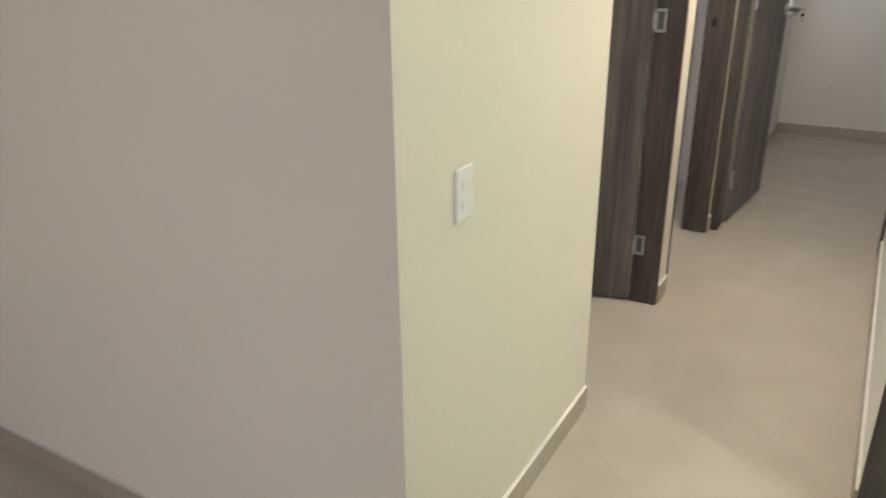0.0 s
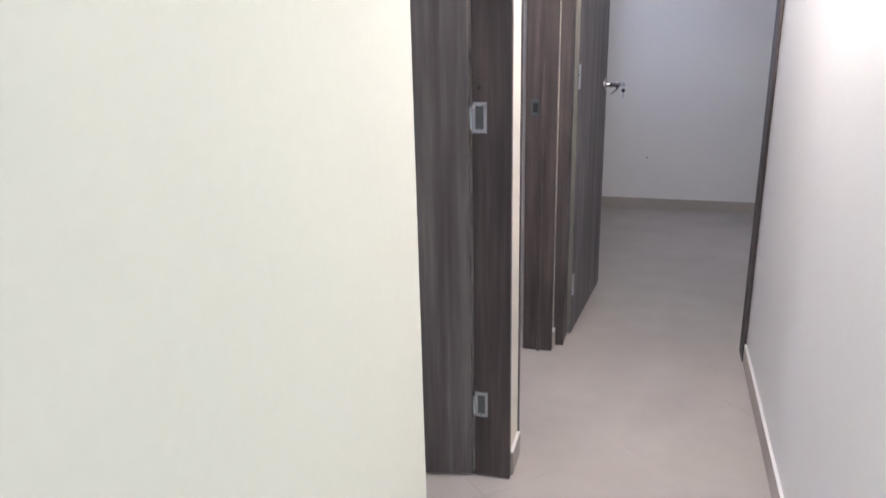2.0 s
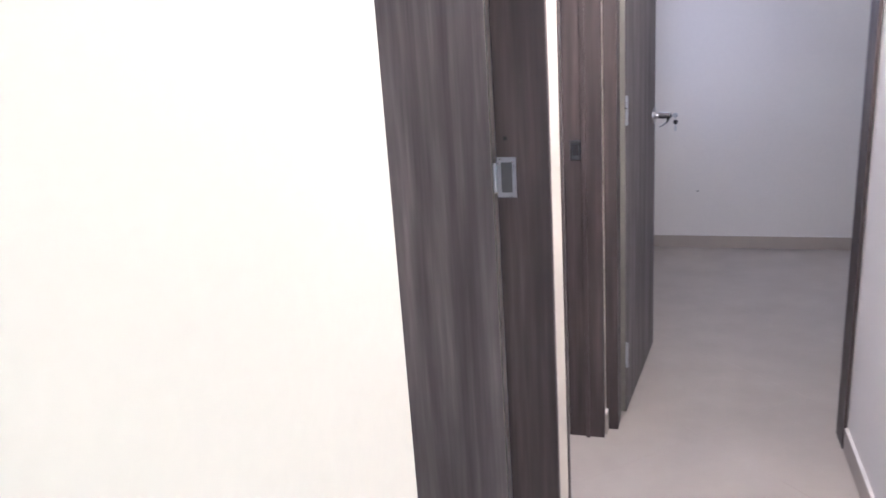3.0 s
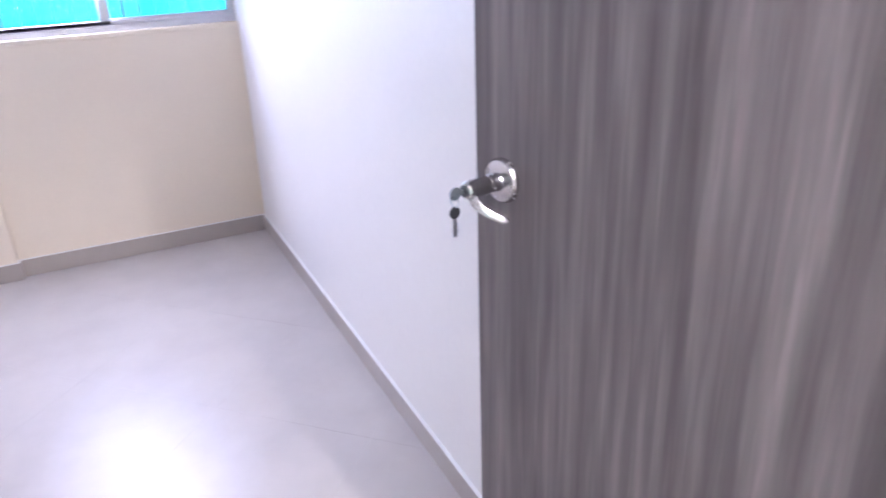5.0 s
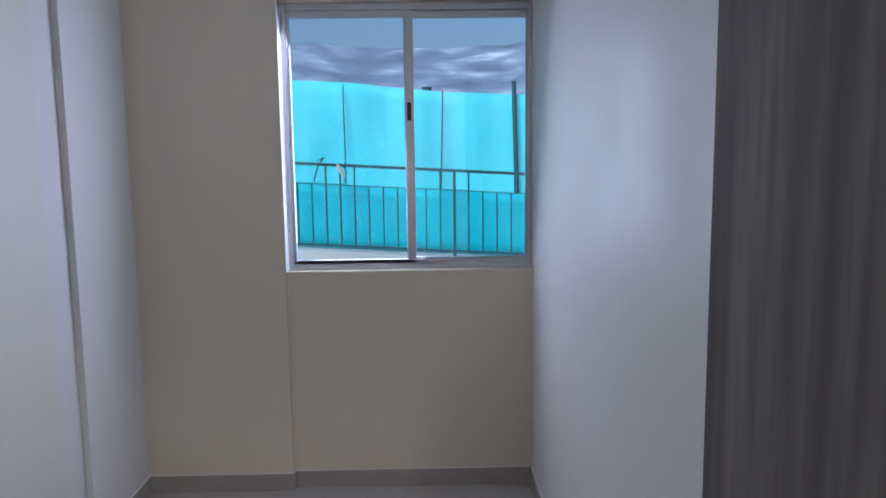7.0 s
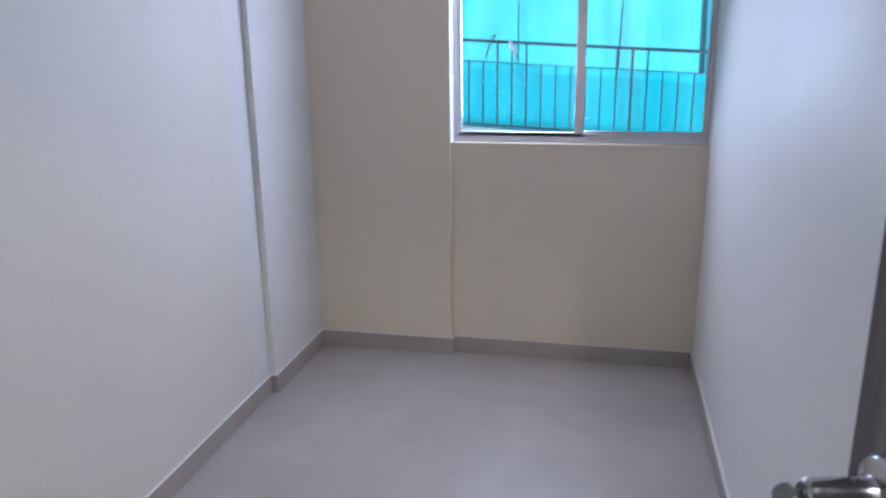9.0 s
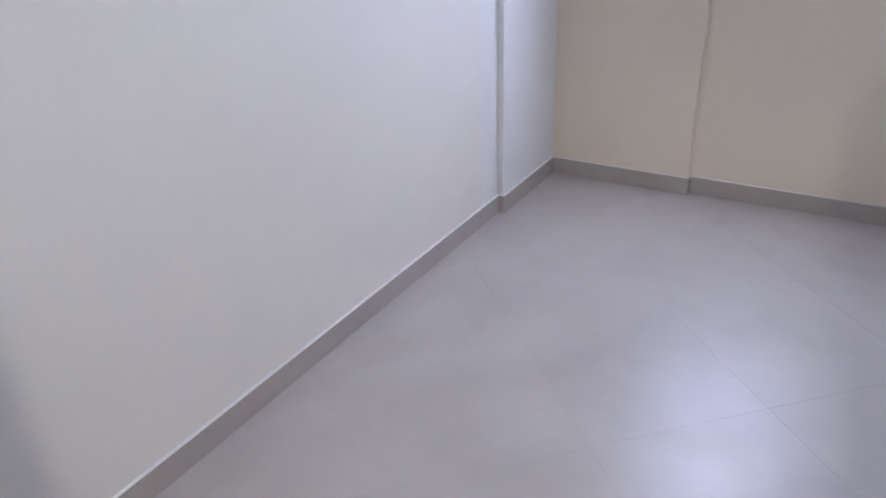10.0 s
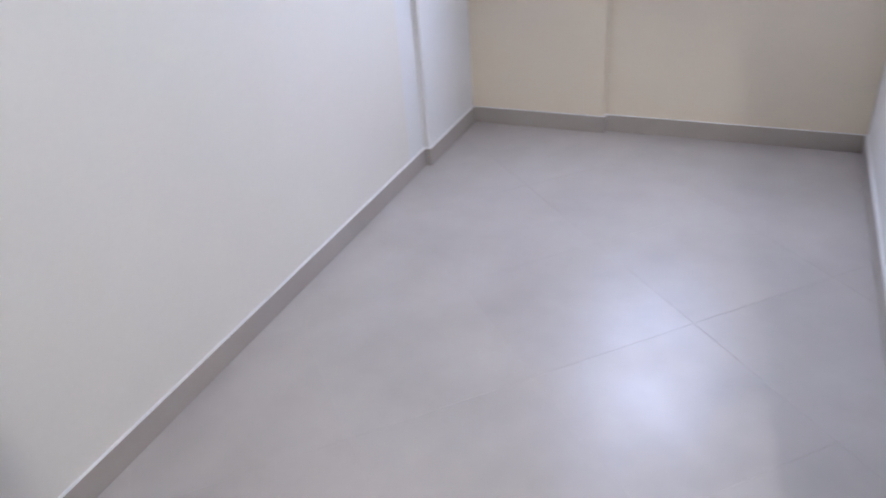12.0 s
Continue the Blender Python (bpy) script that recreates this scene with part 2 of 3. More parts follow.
# this wall stays unseen; its opening is added to go with the fill
setting("wall_living_south", boxes((-2.75, 2.75, -3.75, -3.6, 0, 0.75), (-2.75, -0.1, -3.75, -3.6, 0.75, 2.25), (2.1, 2.75, -3.75, -3.6, 0.75, 2.25), (-2.75, 2.75, -3.75, -3.6, 2.25, H)), M_WALL, "off-white plaster wall with an added, unseen window opening")
setting("wall_bedroom_south", boxes((-3.5, -2.6, 0.0, BY0, 0, H)), M_WALL, "white painted plaster bedroom wall")
setting("wall_bedroom_north", boxes((-3.5, -T, BY1, D2A - 0.02, 0, H)), M_WALL, "white painted plaster bedroom wall behind the door")
setting("wall_pier", boxes((COLX, -2.745, BY0, PIER, 0, H)), M_WALL, "shallow plaster pier in the bedroom corner")
setting("wall_bedroom_west", boxes((-3.5, COLX, BY0, COLY, 0, H), (-3.5, WX, COLY, BY1, 0, 0.979), (-3.5, WX, COLY, BY1, 2.12, H)), M_WARM_BOUNCE, "cream painted plaster wall with a recessed window")
setting("wall_back_room", boxes((-2.6, -2.47, D2A - 0.02, 3.6, 0, H), (-2.6, -T, 3.6, 3.72, 0, H)), M_WALL, "white plaster back room walls")
setting("wall_end_room_north", boxes((-T, 2.6, 5.26, 5.40, 0, H)), M_WALL, "bare white plaster wall at the far end with a nail hole")
setting("wall_end_room_west", boxes((-T, 0.0, EY + 0.12, 5.26, 0, 0.9), (-T, 0.0, EY + 0.12, 4.0, 0.9, 2.2), (-T, 0.0, 5.0, 5.26, 0.9, 2.2), (-T, 0.0, EY + 0.12, 5.26, 2.2, H)), M_WALL, "white plaster end room wall with a window opening")
setting("wall_end_room_east", boxes((2.47, 2.6, EY, 5.26, 0, H)), M_WALL, "white plaster end room wall")
setting("wall_end_room_south", boxes((RX + T, 2.6, EY, EY + 0.12, 0, H)), M_WALL, "white plaster end room wall")
setting("wall_bathroom", boxes((2.2, 2.32, -0.6, 1.6, 0, H), (RX + T, 2.2, 1.45, 1.6, 0, H), (RX + T, 2.2, -0.6, -0.45, 0, H)), M_GREEN, "pale green glazed bathroom walls")
setting("ceiling", boxes((-3.5, 2.75, -3.75, 5.40, H, H + 0.12)), M_CEIL, "flat white painted ceiling")


# skirting tiles
def skirting(x0, x1, y0, y1):
    setting("baseboard", boxed(x0, x1, y0, y1, 0, 0.078, bevel=0.002), M_BASE, "beige porcelain skirting tiles")
    setting("trim", boxed(x0, x1, y0, y1, 0.0782, 0.0808, bevel=0.0008), M_WALL, "thin white caulk line on the skirting")


K = 0.010
skirting(0, K, 0.0, D1A - 0.002)
skirting(0, K, D1B + 0.002, D2A - 0.002)
skirting(0, K, D2B + 0.002, EY - 0.002)
skirting(-2.6, K, -K, 0)
skirting(RX - K, RX, B1B + 0.002, EY - 0.002)
skirting(RX - K, RX, -1.6, B1A - 0.002)
skirting(-2.745, -T, BY0, BY0 + K)
skirting(-2.745, -2.745 + K, BY0 + K, PIER + K)
skirting(COLX, -2.745, PIER, PIER + K)
skirting(COLX, COLX + K, PIER + K, COLY + K)
skirting(WX, COLX, COLY, COLY + K)
skirting(WX, WX + K, COLY + K, BY1 - K)
skirting(WX, -T, BY1 - K, BY1)
skirting(-T - K, -T, BY0 + K, D1A - 0.002)
skirting(0, 2.47, 5.26 - K, 5.26)
skirting(0, K, EY + 0.13, 5.26 - K)


# ---- doors ----
def lever_set(parent, x, z, outer):
    """Rosette, curved lever and key cylinder on one face of a leaf; outer is -1 or 1 along y."""
    s = outer
    y = 0.0 if s < 0 else 0.036
    rosette = bmesh.new()
    sweep(rosette, [(x, y, z), (x, y + s * 0.004, z), (x, y + s * 0.009, z), (x, y + s * 0.012, z)], [0.033, 0.033, 0.030, 0.020], 28)
    handle = part("rosette", rosette, M_CHROME, parent, "round satin chrome rosette", True)
    barrel = bmesh.new()
    sweep(barrel, [(x, y + s * d, z) for d in (0.008, 0.012, 0.030, 0.034, 0.068, 0.071)], [0.017, 0.0135, 0.0125, 0.0135, 0.0130, 0.0105], 20)
    part("barrel", barrel, M_CHROME, handle, "straight satin chrome lever barrel", True)
    lever = bmesh.new()
    pts, rad = [], []
    for i in range(17):
        w = i / 16
        pts.append((x - 0.048 * w, y + s * (0.060 + 0.006 * math.sin(math.pi * w) - 0.026 * w * w), z - 0.004 - 0.036 * w ** 0.9))
        rad.append(0.0085 * (1 - 0.30 * w) * (0.55 if i == 16 else 1.0))
    sweep(lever, pts, rad, 14, (0.42, 1.0))
    part("lever", lever, M_CHROME, handle, "curved drooping satin chrome lever", True)
    cyl = bmesh.new()
    sweep(cyl, [(x, y + s * 0.0705, z), (x, y + s * 0.0735, z), (x, y + s * 0.0745, z)], [0.0085, 0.0085, 0.0070], 16)
    part("cylinder", cyl, M_GUN, handle, "dull lock cylinder in the lever's end", True)
    return handle


def keys_thing(m):
    """Key in the cylinder with a second one hanging from its ring."""
    r = root("key", "metal door keys hanging in a chrome lever lock", "key", m)
    blade = bmesh.new()
    box(blade, -0.001, 0.001, -0.010, 0.0, -0.0035, 0.0035)
    sweep(blade, [(-0.0012, -0.017, 0), (0.0012, -0.017, 0)], [0.0115, 0.0115], 18)
    part("key_bow", blade, M_STEEL, r, "small steel key", True)
    ring = bmesh.new()
    n = 20
    sweep(ring, [(0.0105 * math.sin(2 * math.pi * k / n), -0.019, -0.012 + 0.0105 * math.cos(2 * math.pi * k / n)) for k in range(n + 1)], [0.0009] * (n + 1), 6)
    part("key_ring", ring, M_STEEL, r, "", True)
    hang = bmesh.new()
    sweep(hang, [(-0.0012, -0.019, -0.032), (0.0012, -0.019, -0.032)], [0.0105, 0.0105], 18)
    spare = part("spare_key", hang, M_BLACK, r, "dark bow of the key hanging from the ring", True)
    shank = bmesh.new()
    box(shank, -0.001, 0.001, -0.023, -0.016, -0.074, -0.041)
    for k, d in enumerate((0.0016, 0.0028, 0.0012, 0.0022)):
        box(shank, -0.0009, 0.0009, -0.016, -0.016 + d, -0.072 + 0.006 * k, -0.069 + 0.006 * k)
    part("blade", shank, M_STEEL, spare, "notched steel key blade")
    return r


def hinge_bm(x0, x1, z, y):
    bm = bmesh.new()
    w = 0.008
    h = 0.041
    box(bm, x0, x0 + w, y - 0.003, y, z - h, z + h)
    box(bm, x1 - w, x1, y - 0.003, y, z - h, z + h)
    box(bm, x0 + w, x1 - w, y - 0.003, y, z + h - 0.010, z + h)
    box(bm, x0 + w, x1 - w, y - 0.003, y, z - h, z - h + 0.010)
    return bm


LEAF_H = 2.03


def leaf_on(parent, m, width, hinge_zs, keyed=True):
    """A flush laminate leaf: hinge edge at local x=0, free edge at x=width; local -y is the corridor face when open."""
    lf = part("leaf", boxed(0.0, width, 0.0, 0.036, 0.008, LEAF_H, bevel=0.0015), M_WOOD, parent, "grey-brown wood-grain laminate door leaf")
    lf.matrix_basis = m
    strip = part("edge_band", boxed(-0.0015, 0.0, 0.002, 0.034, 0.010, LEAF_H - 0.002), M_EDGE, lf, "pale greenish door edge")
    for z in hinge_zs:
        bm = bmesh.new()
        sweep(bm, [(-0.004, -0.004, z - 0.048), (-0.004, -0.004, z + 0.048)], [0.0055, 0.0055], 10)
        part("hinge_knuckle", bm, M_STEEL, lf, "zinc hinge barrel", True)
    lever_set(lf, width - 0.061, 1.03, -1)
    lever_set(lf, width - 0.061, 1.03, 1)
    latch = part("latch_plate", boxed(width, width + 0.0015, 0.008, 0.028, 0.98, 1.08), M_STEEL, lf, "steel latch plate")
    return lf


M_EDGE = paint("door_edge_band", (0.19, 0.18, 0.15), 0.05, 0.5)


def strike(parent, x, y, z, face, small=False):
    """Dark strike plate on a jamb; face is the way the jamb looks along y."""
    bm = bmesh.new()
    a, b = sorted((y, y + face * 0.003))
    if small:
        for r in ((x - 0.017, x - 0.010, z - 0.032, z + 0.032), (x + 0.010, x + 0.017, z - 0.032, z + 0.032), (x - 0.010, x + 0.010, z + 0.018, z + 0.032), (x - 0.010, x + 0.010, z - 0.032, z - 0.018)):
            box(bm, r[0], r[1], a, b, r[2], r[3], bevel=0.0008)
        plate = part("strike_plate", bm, M_GUN, parent, "small dull zinc strike plate")
        part("latch_recess", boxed(x - 0.0098, x + 0.0098, min(y, y + face * 0.001), max(y, y + face * 0.001), z - 0.0178, z + 0.0178), M_BLACK, plate, "dark latch hole")
        return plate
    box(bm, x - 0.030, x - 0.012, a, b, z - 0.055, z + 0.055, bevel=0.0008)
    box(bm, x + 0.008, x + 0.026, a, b, z - 0.028, z + 0.028, bevel=0.0008)
    box(bm, x - 0.012, x + 0.008, a, b, z + 0.020, z + 0.055, bevel=0.0008)
    box(bm, x - 0.012, x + 0.008, a, b, z - 0.055, z - 0.020, bevel=0.0008)
    plate = part("strike_plate", bm, M_DARKMETAL, parent, "dark bronze strike plate")
    for dz in (0.040, -0.040):
        s = bmesh.new()
        sweep(s, [(x - 0.004, b if face > 0 else a, z + dz), (x - 0.004, (b if face > 0 else a) + face * 0.0025, z + dz)], [0.0065, 0.004], 14)
        part("screw", s, M_STEEL, plate, "zinc cross-head screw", True)
    hole = part("latch_recess", boxed(x - 0.011, x + 0.007, min(y, y + face * 0.001), max(y, y + face * 0.001), z - 0.019, z + 0.019), M_BLACK, plate, "dark latch hole")
    return plate



def side_frame(name, label, xa, xb, ya, yb, inset=False):
    """Lining of a doorway in a wall that runs along y; its boards reach from xa to xb through the wall."""
    d = root(name, label, "door", kind="structure")
    near = (xa, -0.0165, ya - JT + 0.001, ya + 0.002) if inset else (xa, xb, ya, ya + JT)
    for r in (near, (xa, xb, yb - JT, yb)):
        part("jamb", boxed(*r, 0.0, DH, bevel=0.0015), M_JAMB, d, "dark wood-grain door jamb")
    part("head", boxed(xa, xb - 0.001, ya + (0.003 if inset else JT), yb - JT, DH - JT, DH, bevel=0.0015), M_JAMB, d, "dark wood-grain door head")
    return d


# bedroom doorway, leaf standing open into the bedroom
d1 = side_frame("door_1", "open grey-brown laminate bedroom door in a dark wood frame", -0.105, 0.003, D1A, D1B, True)
part("door_stop", boxed(-0.062, -0.048, D1A + 0.002, D1A + 0.010, 0.0, DH - JT, bevel=0.001), M_JAMB, d1)
for z in (0.250, 1.111, 1.82):
    plate = part("hinge_plate", hinge_bm(-0.103, -0.064, z, D1B - JT), M_STEEL, d1, "bright zinc hinge plate")
    part("hinge_leaf", boxed(-0.095, -0.072, D1B - JT - 0.0012, D1B - JT, z - 0.031, z + 0.031), M_GUN, plate, "dull grey inner hinge leaf")
    barrel = bmesh.new()
    sweep(barrel, [(-0.108, D1B - JT - 0.003, z - 0.030), (-0.108, D1B - JT - 0.003, z + 0.030)], [0.0045, 0.0045], 10)
    part("hinge_barrel", barrel, M_STEEL, plate, "", True)
part("screw_hole", boxed(-0.088, -0.080, D1B - JT - 0.0012, D1B - JT, 1.186, 1.194), M_BLACK, d1)
strike(d1, -0.080, D1A + 0.002, 0.936, 1)
leaf_1 = leaf_on(d1, pose(-0.1195, 1.8725, 0, 0, 0, 191.2), 0.689, (0.24, 1.119, 1.82))
key_1 = keys_thing(leaf_1.matrix_basis @ pose(0.628, 0.1095, 1.03, 0, 0, 180) @ Matrix.Scale(0.85, 4))

# back room doorway
d2 = side_frame("door_2", "dark wood door frame of the back room", -0.118, 0.003, D2A, D2B)
strike(d2, -0.080, D2B - JT, 1.02, -1, True)
part("door_stop", boxed(-0.060, -0.046, D2B - JT - 0.010, D2B - JT, 0.0, DH - JT, bevel=0.001), M_JAMB, d2)
leaf_on(d2, pose(-0.135, 2.060, 0, 0, 0, 180.0), 0.70, (0.24, 1.119, 1.82))

# end doorway across the corridor, leaf open into the end room
d3 = root("door_3", "open grey-brown laminate door at the corridor end", "door", kind="structure")
part("jamb", boxed(0.002, 0.044, EY - 0.006, EY + 0.112, 0, DH, bevel=0.0015), M_JAMB, d3, "dark wood-grain door jamb")
part("jamb", boxed(RX - 0.013, RX - 0.002, EY + 0.004, EY + 0.112, 0, DH, bevel=0.0015), M_JAMB, d3, "dark wood-grain door jamb")
part("head", boxed(0.044, RX - 0.013, EY - 0.006, EY + 0.112, DH - JT, DH, bevel=0.0015), M_JAMB, d3)
leaf_3 = leaf_on(d3, pose(0.062, EY + 0.118, 0, 0, 0, 84.5), 0.680, (0.24, 1.119, 1.82))
keys_thing(leaf_3.matrix_basis @ pose(0.619, -0.0735, 1.03) @ Matrix.Scale(0.85, 4))

# bathroom doorway
d4 = side_frame("door_4", "dark wood door frame of the bathroom", RX - 0.003, RX + 0.122, B1A, B1B)
strike(d4, RX + 0.074, B1B - JT, 1.01, -1, True)
part("screw_hole", boxed(RX + 0.070, RX + 0.078, B1B - JT - 0.0012, B1B - JT, 1.105, 1.111), M_BLACK, d4)

# ---- light switch on the corridor wall ----
sw = root("light_switch", "white plastic double light switch on a cream wall", "light switch")
part("plate", boxed(0.0, 0.008, 0.187, 0.250, 0.896, 0.998, bevel=0.003), M_PLASTIC, sw)
for z in (0.929, 0.965):
    rk = bmesh.new()
    box(rk, 0.008, 0.0105, 0.203, 0.234, z - 0.009, z + 0.009, bevel=0.0012)
    part("rocker", rk, M_PLASTIC, sw)

# nail hole in the far wall
setting("trim_nail", boxed(0.316, 0.324, 5.257, 5.26, 0.362, 0.370), M_BLACK, "small dark nail in the far wall")


# ---- ceiling lamps ----
def ceiling_lamp(x, y):
    r = root("ceiling_lamp", "assumed round frosted glass ceiling lamp, out of view, switched on", "lamp", pose(x, y, H), group="ceiling lamps")
    b = bmesh.new()
    sweep(b, [(0, 0, 0), (0, 0, -0.02), (0, 0, -0.025)], [0.08, 0.08, 0.07], 28)
    part("base", b, M_PLASTIC, r, "", True)
    g = bmesh.new()
    sweep(g, [(0, 0, -0.025), (0, 0, -0.05), (0, 0, -0.075), (0, 0, -0.09)], [0.07, 0.065, 0.045, 0.015], 28)
    part("shade", g, M_LAMP, r, "glowing frosted glass shade", True)
    return r


# fixtures are assumed and never in view; they go with the lights above
for x, y in ((0.38, 1.86), (0.9, -1.3), (1.7, 0.45)):
    ceiling_lamp(x, y)

# ---- bedroom window ----
WY0, WY1, WZ0, WZ1 = COLY + 0.002, BY1 - 0.002, 0.980, 2.118
FX0, FX1 = -3.403, -3.345
win = root("window_1", "two-pane sliding aluminium window in a plaster recess", "window", kind="structure")
fr = bmesh.new()
for r in ((FX0, FX1, WY0, WY0 + 0.026, WZ0, WZ1), (FX0, FX1, WY1 - 0.014, WY1, WZ0, WZ1),
          (FX0, FX1, WY0 + 0.026, WY1 - 0.014, WZ0, WZ0 + 0.026), (FX0, FX1, WY0 + 0.026, WY1 - 0.014, WZ1 - 0.03, WZ1),
          (FX1 - 0.012, FX1 - 0.006, WY0 + 0.026, WY1 - 0.014, WZ0 + 0.026, WZ0 + 0.040)):
    box(fr, *r, bevel=0.0015)
frame_ob = part("window_frame", fr, M_ALU, win, "grey anodised aluminium frame")


def sash(y0, y1, x, edge_l, edge_r, bottom):
    z0, z1 = WZ0 + 0.027, WZ1 - 0.031
    bm = bmesh.new()
    box(bm, x - 0.010, x + 0.010, y0, y0 + edge_l, z0, z1, bevel=0.001)
    box(bm, x - 0.010, x + 0.010, y1 - edge_r, y1, z0, z1, bevel=0.001)
    box(bm, x - 0.010, x + 0.010, y0 + edge_l, y1 - edge_r, z0, z0 + bottom, bevel=0.001)
    box(bm, x - 0.010, x + 0.010, y0 + edge_l, y1 - edge_r, z1 - 0.03, z1, bevel=0.001)
    s = part("sash", bm, M_ALU, win, "aluminium sliding sash")
    p = part("pane", boxed(x - 0.002, x + 0.002, y0 + edge_l, y1 - edge_r, z0 + bottom, z1 - 0.03), M_GLASS, s, "clear glass pane")
    p.visible_shadow = False
    return s


left_sash = sash(WY0 + 0.027, 1.363, -3.361, 0.010, 0.034, 0.016)
sash(1.322, WY1 - 0.015, -3.384, 0.034, 0.008, 0.020)
lk = bmesh.new()
box(lk, -3.351, -3.340, 1.334, 1.351, 1.625, 1.702, bevel=0.003)
part("latch", lk, M_BLACK, left_sash, "black window latch")
setting("trim_reveal", boxed(FX1, COLX + 0.002, COLY, COLY + 0.006, 0.981, 2.118, bevel=0.002), M_PLASTIC, "smooth white plaster reveal beside the window")
setting("window_sill", boxed(FX1, WX + 0.004, WY0, WY1, 0.963, 0.981, bevel=0.002), M_WARM_BOUNCE, "painted plaster window sill")

# ---- outdoors ----
rng = random.Random(4)


def slope(y):
    return -0.060 * (y - 1.3)


gv = bmesh.new()
rows_x = [-3.5, -4.2, -5.6, -7.4, -10.0, -30, -120, -400]
rows_y = [-400, -60, -8, -2, 0, 1.3, 3, 6, 12, 60, 400]
grid = [[gv.verts.new((x, y, 0.36 + slope(max(-8, min(12, y))) + 0.02 * noise.noise((x, y, 0)))) for y in rows_y] for x in rows_x]
for a, b in zip(grid, grid[1:]):
    for k in range(len(rows_y) - 1):
        gv.faces.new((a[k], a[k + 1], b[k + 1], b[k]))
setting("ground", gv, M_GROUND, "rough earth ground outside the window")


def sloped(bm, x0, x1, y0, y1, z0, z1):
    v0 = len(bm.verts)
    box(bm, x0, x1, y0, y1, z0, z1)
    bm.verts.ensure_lookup_table()
    for v in list(bm.verts)[v0:]:
        v.co.z += slope(v.co.y)
    return bm


setting("pavement", sloped(bmesh.new(), -7.25, -6.80, -6, 9, 0.20, 0.545), M_CONCRETE, "pale concrete kerb under the railing")

rail = root("railing", "dark painted steel balcony railing on a concrete kerb", "railing")
part("top_rail", sloped(bmesh.new(), -7.018, -6.982, -6, 9, 1.327, 1.355), M_PAINTED_STEEL, rail)
part("bottom_rail", sloped(bmesh.new(), -7.010, -6.990, -6, 9, 0.590, 0.608), M_PAINTED_STEEL, rail)
part("middle_rail", sloped(bmesh.new(), -7.004, -6.996, -6, 9, 1.156, 1.164), M_PAINTED_STEEL, rail)
bar_mesh = mesh_of("baluster", boxed(-0.007, 0.007, -0.007, 0.007, 0.0, 0.560), M_PAINTED_STEEL)
tall_mesh = mesh_of("tall_baluster", boxed(-0.008, 0.008, -0.008, 0.008, 0.0, 0.731), M_PAINTED_STEEL)
for k in range(-30, 40):
    y = 1.643 + 0.131 * k
    if k % 16 == 0:
        part("post", sloped(bmesh.new(), -7.014, -6.986, y - 0.013, y + 0.013, 0.48, 1.330), M_PAINTED_STEEL, rail)
        continue
    ob = new("baluster", tall_mesh if k % 8 in (1, 7) or k % 16 == 8 else bar_mesh)
    ob.parent = rail
    ob.location = (-7.0, y, 0.600 + slope(y))

# teal netting on posts
net = bmesh.new()
NY, NZ = 150, 14
cols = []
for i in range(NY + 1):
    y = -7 + 17 * i / NY
    top = 2.115 - 0.075 * (y - 1.3) + 0.012 * math.sin(y * 3.1)
    base = 0.42 + slope(y)
    cols.append([net.verts.new((-7.62 + 0.035 * noise.noise((y * 2.2, k * 0.22, 3)) + 0.018 * math.sin(y * 11 + 1.5 * noise.noise((y, 0, 1))), y, base + (top - base) * k / NZ)) for k in range(NZ + 1)])
for a, b in zip(cols, cols[1:]):
    for k in range(NZ):
        net.faces.new((a[k], b[k], b[k + 1], a[k + 1]))
low = bmesh.new()
cols = []
for i in range(NY + 1):
    y = -7 + 17 * i / NY
    top = 1.160 + slope(y) + 0.006 * math.sin(y * 5)
    base = 0.575 + slope(y)
    cols.append([low.verts.new((-7.13 + 0.012 * math.sin(y * 14 + 2 * noise.noise((y, 3, 1))) + 0.02 * noise.noise((y * 3, k, 2)), y, base + (top - base) * k / 6)) for k in range(7)])
for a, b in zip(cols, cols[1:]):
    for k in range(6):
        low.faces.new((a[k], b[k], b[k + 1], a[k + 1]))
fence = root("netting_fence", "teal construction netting stretched on dark posts", "fence")
sheet = part("netting", net, M_NET, fence, "bright teal mesh sheet", True)
lower = part("lower_netting", low, M_NET_LOW, fence, "darker doubled teal mesh sheet", True)
sol = lower.modifiers.new("thickness", "SOLIDIFY")
sol.thickness = 0.003
sol = sheet.modifiers.new("thickness", "SOLIDIFY")
sol.thickness = 0.003
for x, y, top, rad, lean in ((-7.54, 0.582, 2.15, 0.007, 0.01), (-7.54, -0.005, 2.20, 0.012, 0.0), (-7.74, 0.06, 1.90, 0.030, -0.05), (-7.74, 1.40, 2.14, 0.055, 0.03), (-7.54, 1.555, 2.08, 0.008, -0.05),
                             (-7.54, 2.25, 2.17, 0.024, 0.05), (-7.54, 3.4, 2.0, 0.02, 0.0), (-7.54, -1.3, 2.2, 0.02, 0.0)):
    pb = bmesh.new()
    sweep(pb, [(x, y + lean, 0.30 + slope(y)), (x, y, top)], [rad, rad * 0.9], 10)
    part("fence_post", pb, M_PAINTED_STEEL, fence, "thin dark post", True)

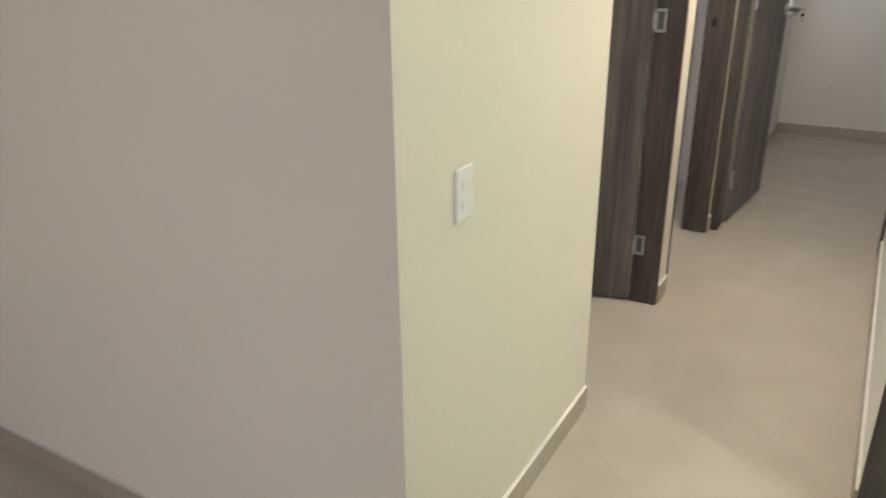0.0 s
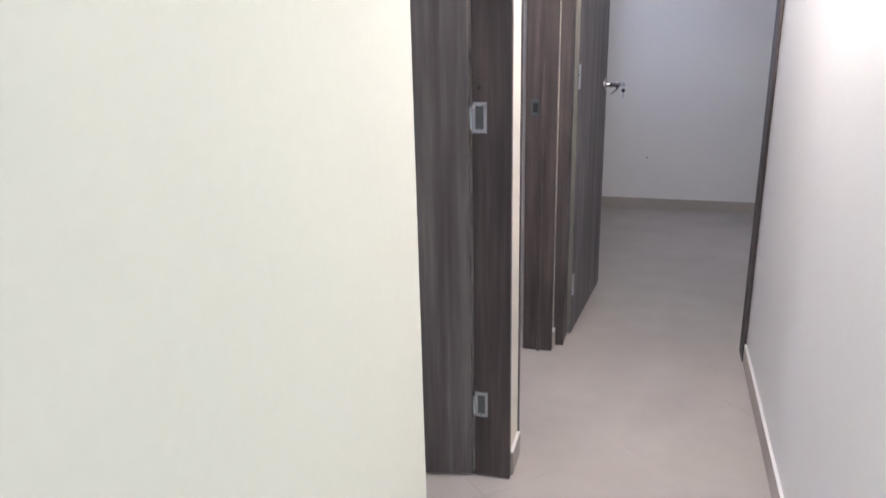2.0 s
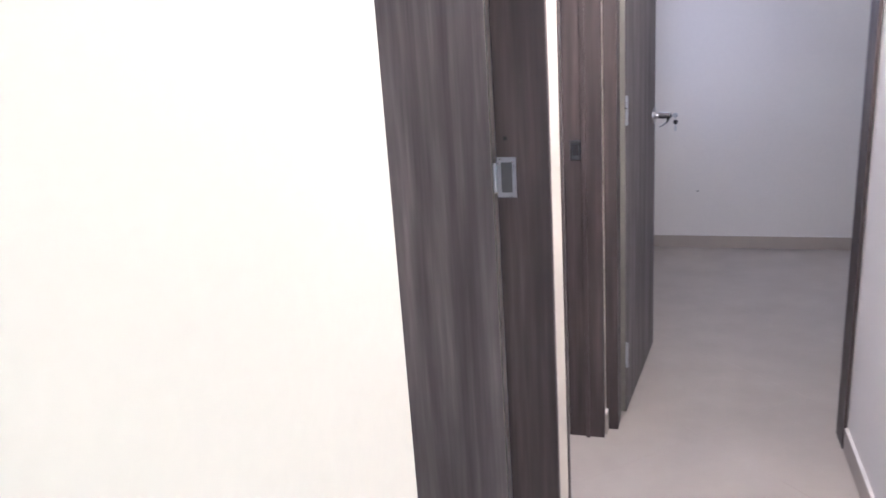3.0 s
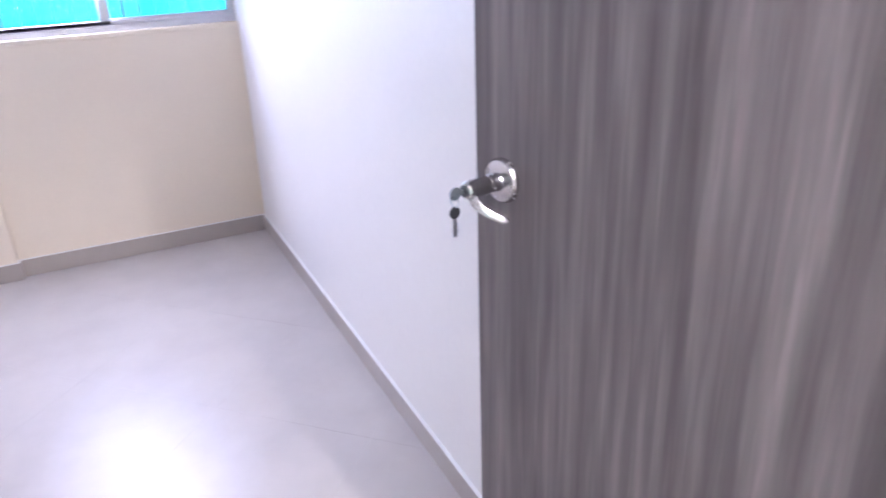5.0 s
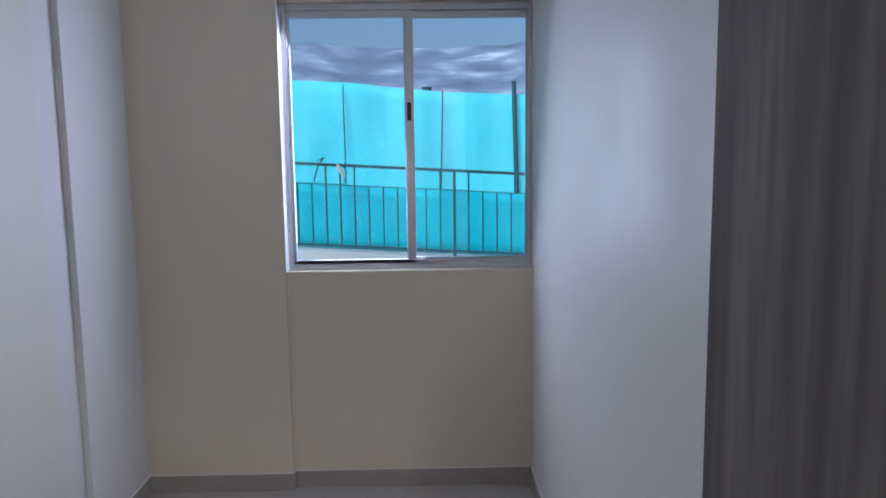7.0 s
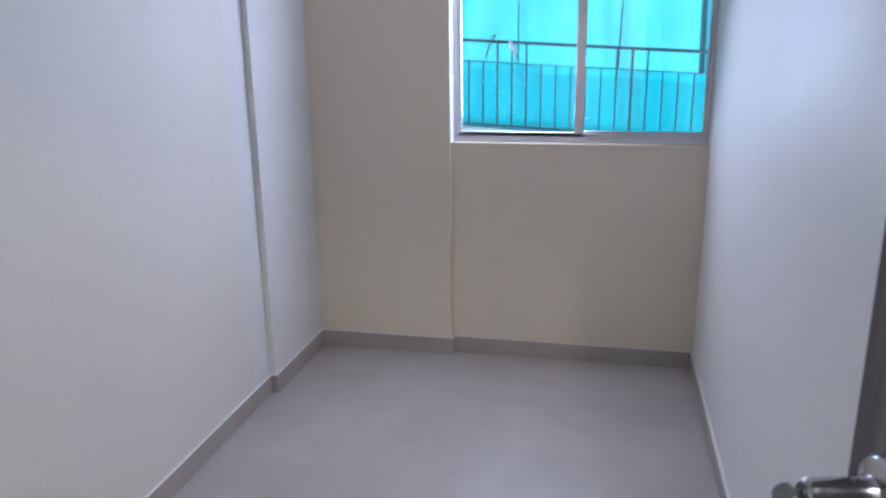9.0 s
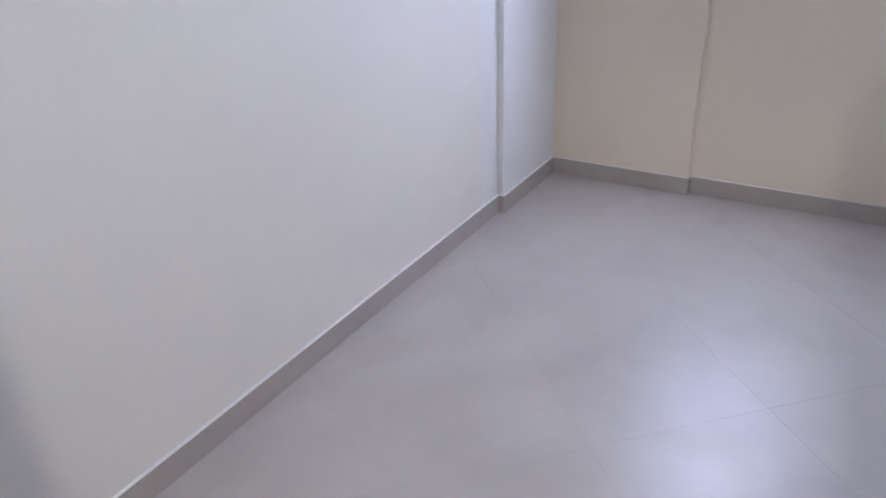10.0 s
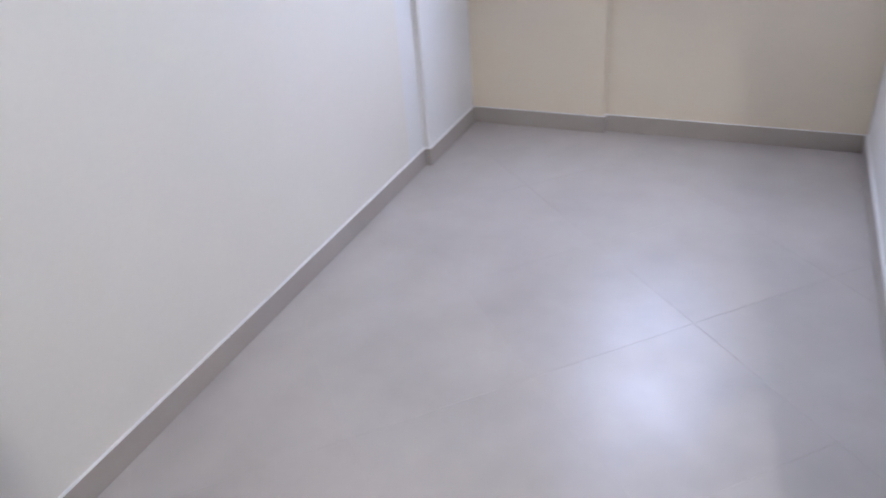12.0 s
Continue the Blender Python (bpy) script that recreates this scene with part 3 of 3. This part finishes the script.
# bent tie wire with a rag on the railing
tie = root("tie_wire", "bent dark tie wire with a pale rag scrap on a railing", "wire", pose(-6.985, 0.52, 1.335 + slope(0.52)))
tw = bmesh.new()
sweep(tw, [(0.01, -0.16, -0.14), (0.012, -0.13, -0.03), (0.012, -0.10, 0.03), (0.01, -0.06, 0.075), (0.01, -0.09, 0.06), (0.01, -0.13, 0.05)], [0.007, 0.007, 0.006, 0.006, 0.005, 0.004], 8)
sweep(tw, [(0.012, -0.10, 0.02), (0.02, 0.0, 0.012), (0.012, 0.10, 0.01), (0.012, 0.14, -0.06), (0.012, 0.11, -0.17)], [0.006, 0.007, 0.007, 0.006, 0.005], 8)
part("wire", tw, M_PAINTED_STEEL, tie, "", True)
rag = bmesh.new()
sweep(rag, [(0.016, 0.06, 0.02), (0.022, 0.07, -0.03), (0.02, 0.10, -0.07), (0.018, 0.11, -0.12)], [0.012, 0.026, 0.022, 0.006], 10, (0.5, 1.0))
part("rag", rag, M_CONCRETE, tie, "pale knotted rag", True)

# hills, with mist and haze carried by the surface colour
hill = bmesh.new()
cols = []
for i in range(61):
    a = radians(-60 + 120 * i / 60)
    d = 160
    top = 44 + 9 * noise.noise((i * 0.12, 0, 5)) + 3 * noise.noise((i * 0.5, 2, 5))
    cols.append([hill.verts.new((-(d + 130 * u) * math.cos(a), (d + 130 * u) * math.sin(a), -2 + top * u + 2.0 * noise.noise((i * 0.6, u * 7, 1)))) for u in (0, 0.15, 0.3, 0.45, 0.6, 0.75, 0.9, 1.0)])
for a, b in zip(cols, cols[1:]):
    for k in range(7):
        hill.faces.new((a[k], a[k + 1], b[k + 1], b[k]))
tagged(part("backdrop", hill, M_HILL, None, "", True), "wooded hillside with grey-blue mist painted into its colour", "hill", kind="structure")


# ---- floor tiles, laid diagonally ----
setting("floor", boxes((-3.5, 2.75, -3.75, 5.40, -0.15, -0.0009)), M_GROUT, "beige porcelain tiled floor laid on the diagonal")
floor_ob = bpy.data.objects["floor"]
STEP = 0.745       # across a tile, corner to corner
A0, B0 = 2.540, -0.540
GAP = 0.0003


def clip(poly, axis, limit, keep):
    out = []
    for p, q in zip(poly, poly[1:] + poly[:1]):
        ip, iq = keep * (p[axis] - limit) >= 0, keep * (q[axis] - limit) >= 0
        if ip:
            out.append(p)
        if ip != iq:
            u = (limit - p[axis]) / (q[axis] - p[axis])
            out.append((p[0] + u * (q[0] - p[0]), p[1] + u * (q[1] - p[1])))
    return out


def clipped(poly, x0, x1, y0, y1):
    for axis, limit, keep in ((0, x0, 1), (0, x1, -1), (1, y0, 1), (1, y1, -1)):
        poly = clip(poly, axis, limit, keep)
        if len(poly) < 3:
            return []
    return poly


def lay(x0, x1, y0, y1):
    for i in range(-14, 16):
        for j in range(-14, 16):
            a0, a1 = A0 + STEP * i + GAP, A0 + STEP * (i + 1) - GAP
            b0, b1 = B0 + STEP * j + GAP, B0 + STEP * (j + 1) - GAP
            quad = [((b - a) / 2, (b + a) / 2) for a, b in ((a0, b0), (a0, b1), (a1, b1), (a1, b0))]
            p = clipped(quad, x0, x1, y0, y1)
            if len(p) < 3:
                continue
            area = abs(sum(u[0] * v[1] - v[0] * u[1] for u, v in zip(p, p[1:] + p[:1]))) / 2
            if area < 0.0008:
                continue
            bm = bmesh.new()
            cx, cy = sum(q[0] for q in p) / len(p), sum(q[1] for q in p) / len(p)
            top = [bm.verts.new((cx + (q[0] - cx) * 0.9994, cy + (q[1] - cy) * 0.9994, 0.0)) for q in p]
            mid = [bm.verts.new((q[0], q[1], -0.0005)) for q in p]
            low = [bm.verts.new((q[0], q[1], -0.004)) for q in p]
            bm.faces.new(top)
            for u, v in ((top, mid), (mid, low)):
                for k in range(len(p)):
                    n = (k + 1) % len(p)
                    bm.faces.new((u[k], u[n], v[n], v[k]))
            part("tile", bm, M_TILE, floor_ob)


lay(WX, -T, BY0, BY1)
lay(-T, RX, -1.6, EY + 0.12)
lay(-2.6, -T, -1.6, 0.0)
lay(0.0, 2.47, EY + 0.12, 5.26)
lay(RX, RX + T, B1A, B1B)
setting("floor_bathroom", boxes((RX + T, 2.2, -0.45, 1.45, -0.0038, 0.002)), M_GREEN, "pale glossy bathroom floor")
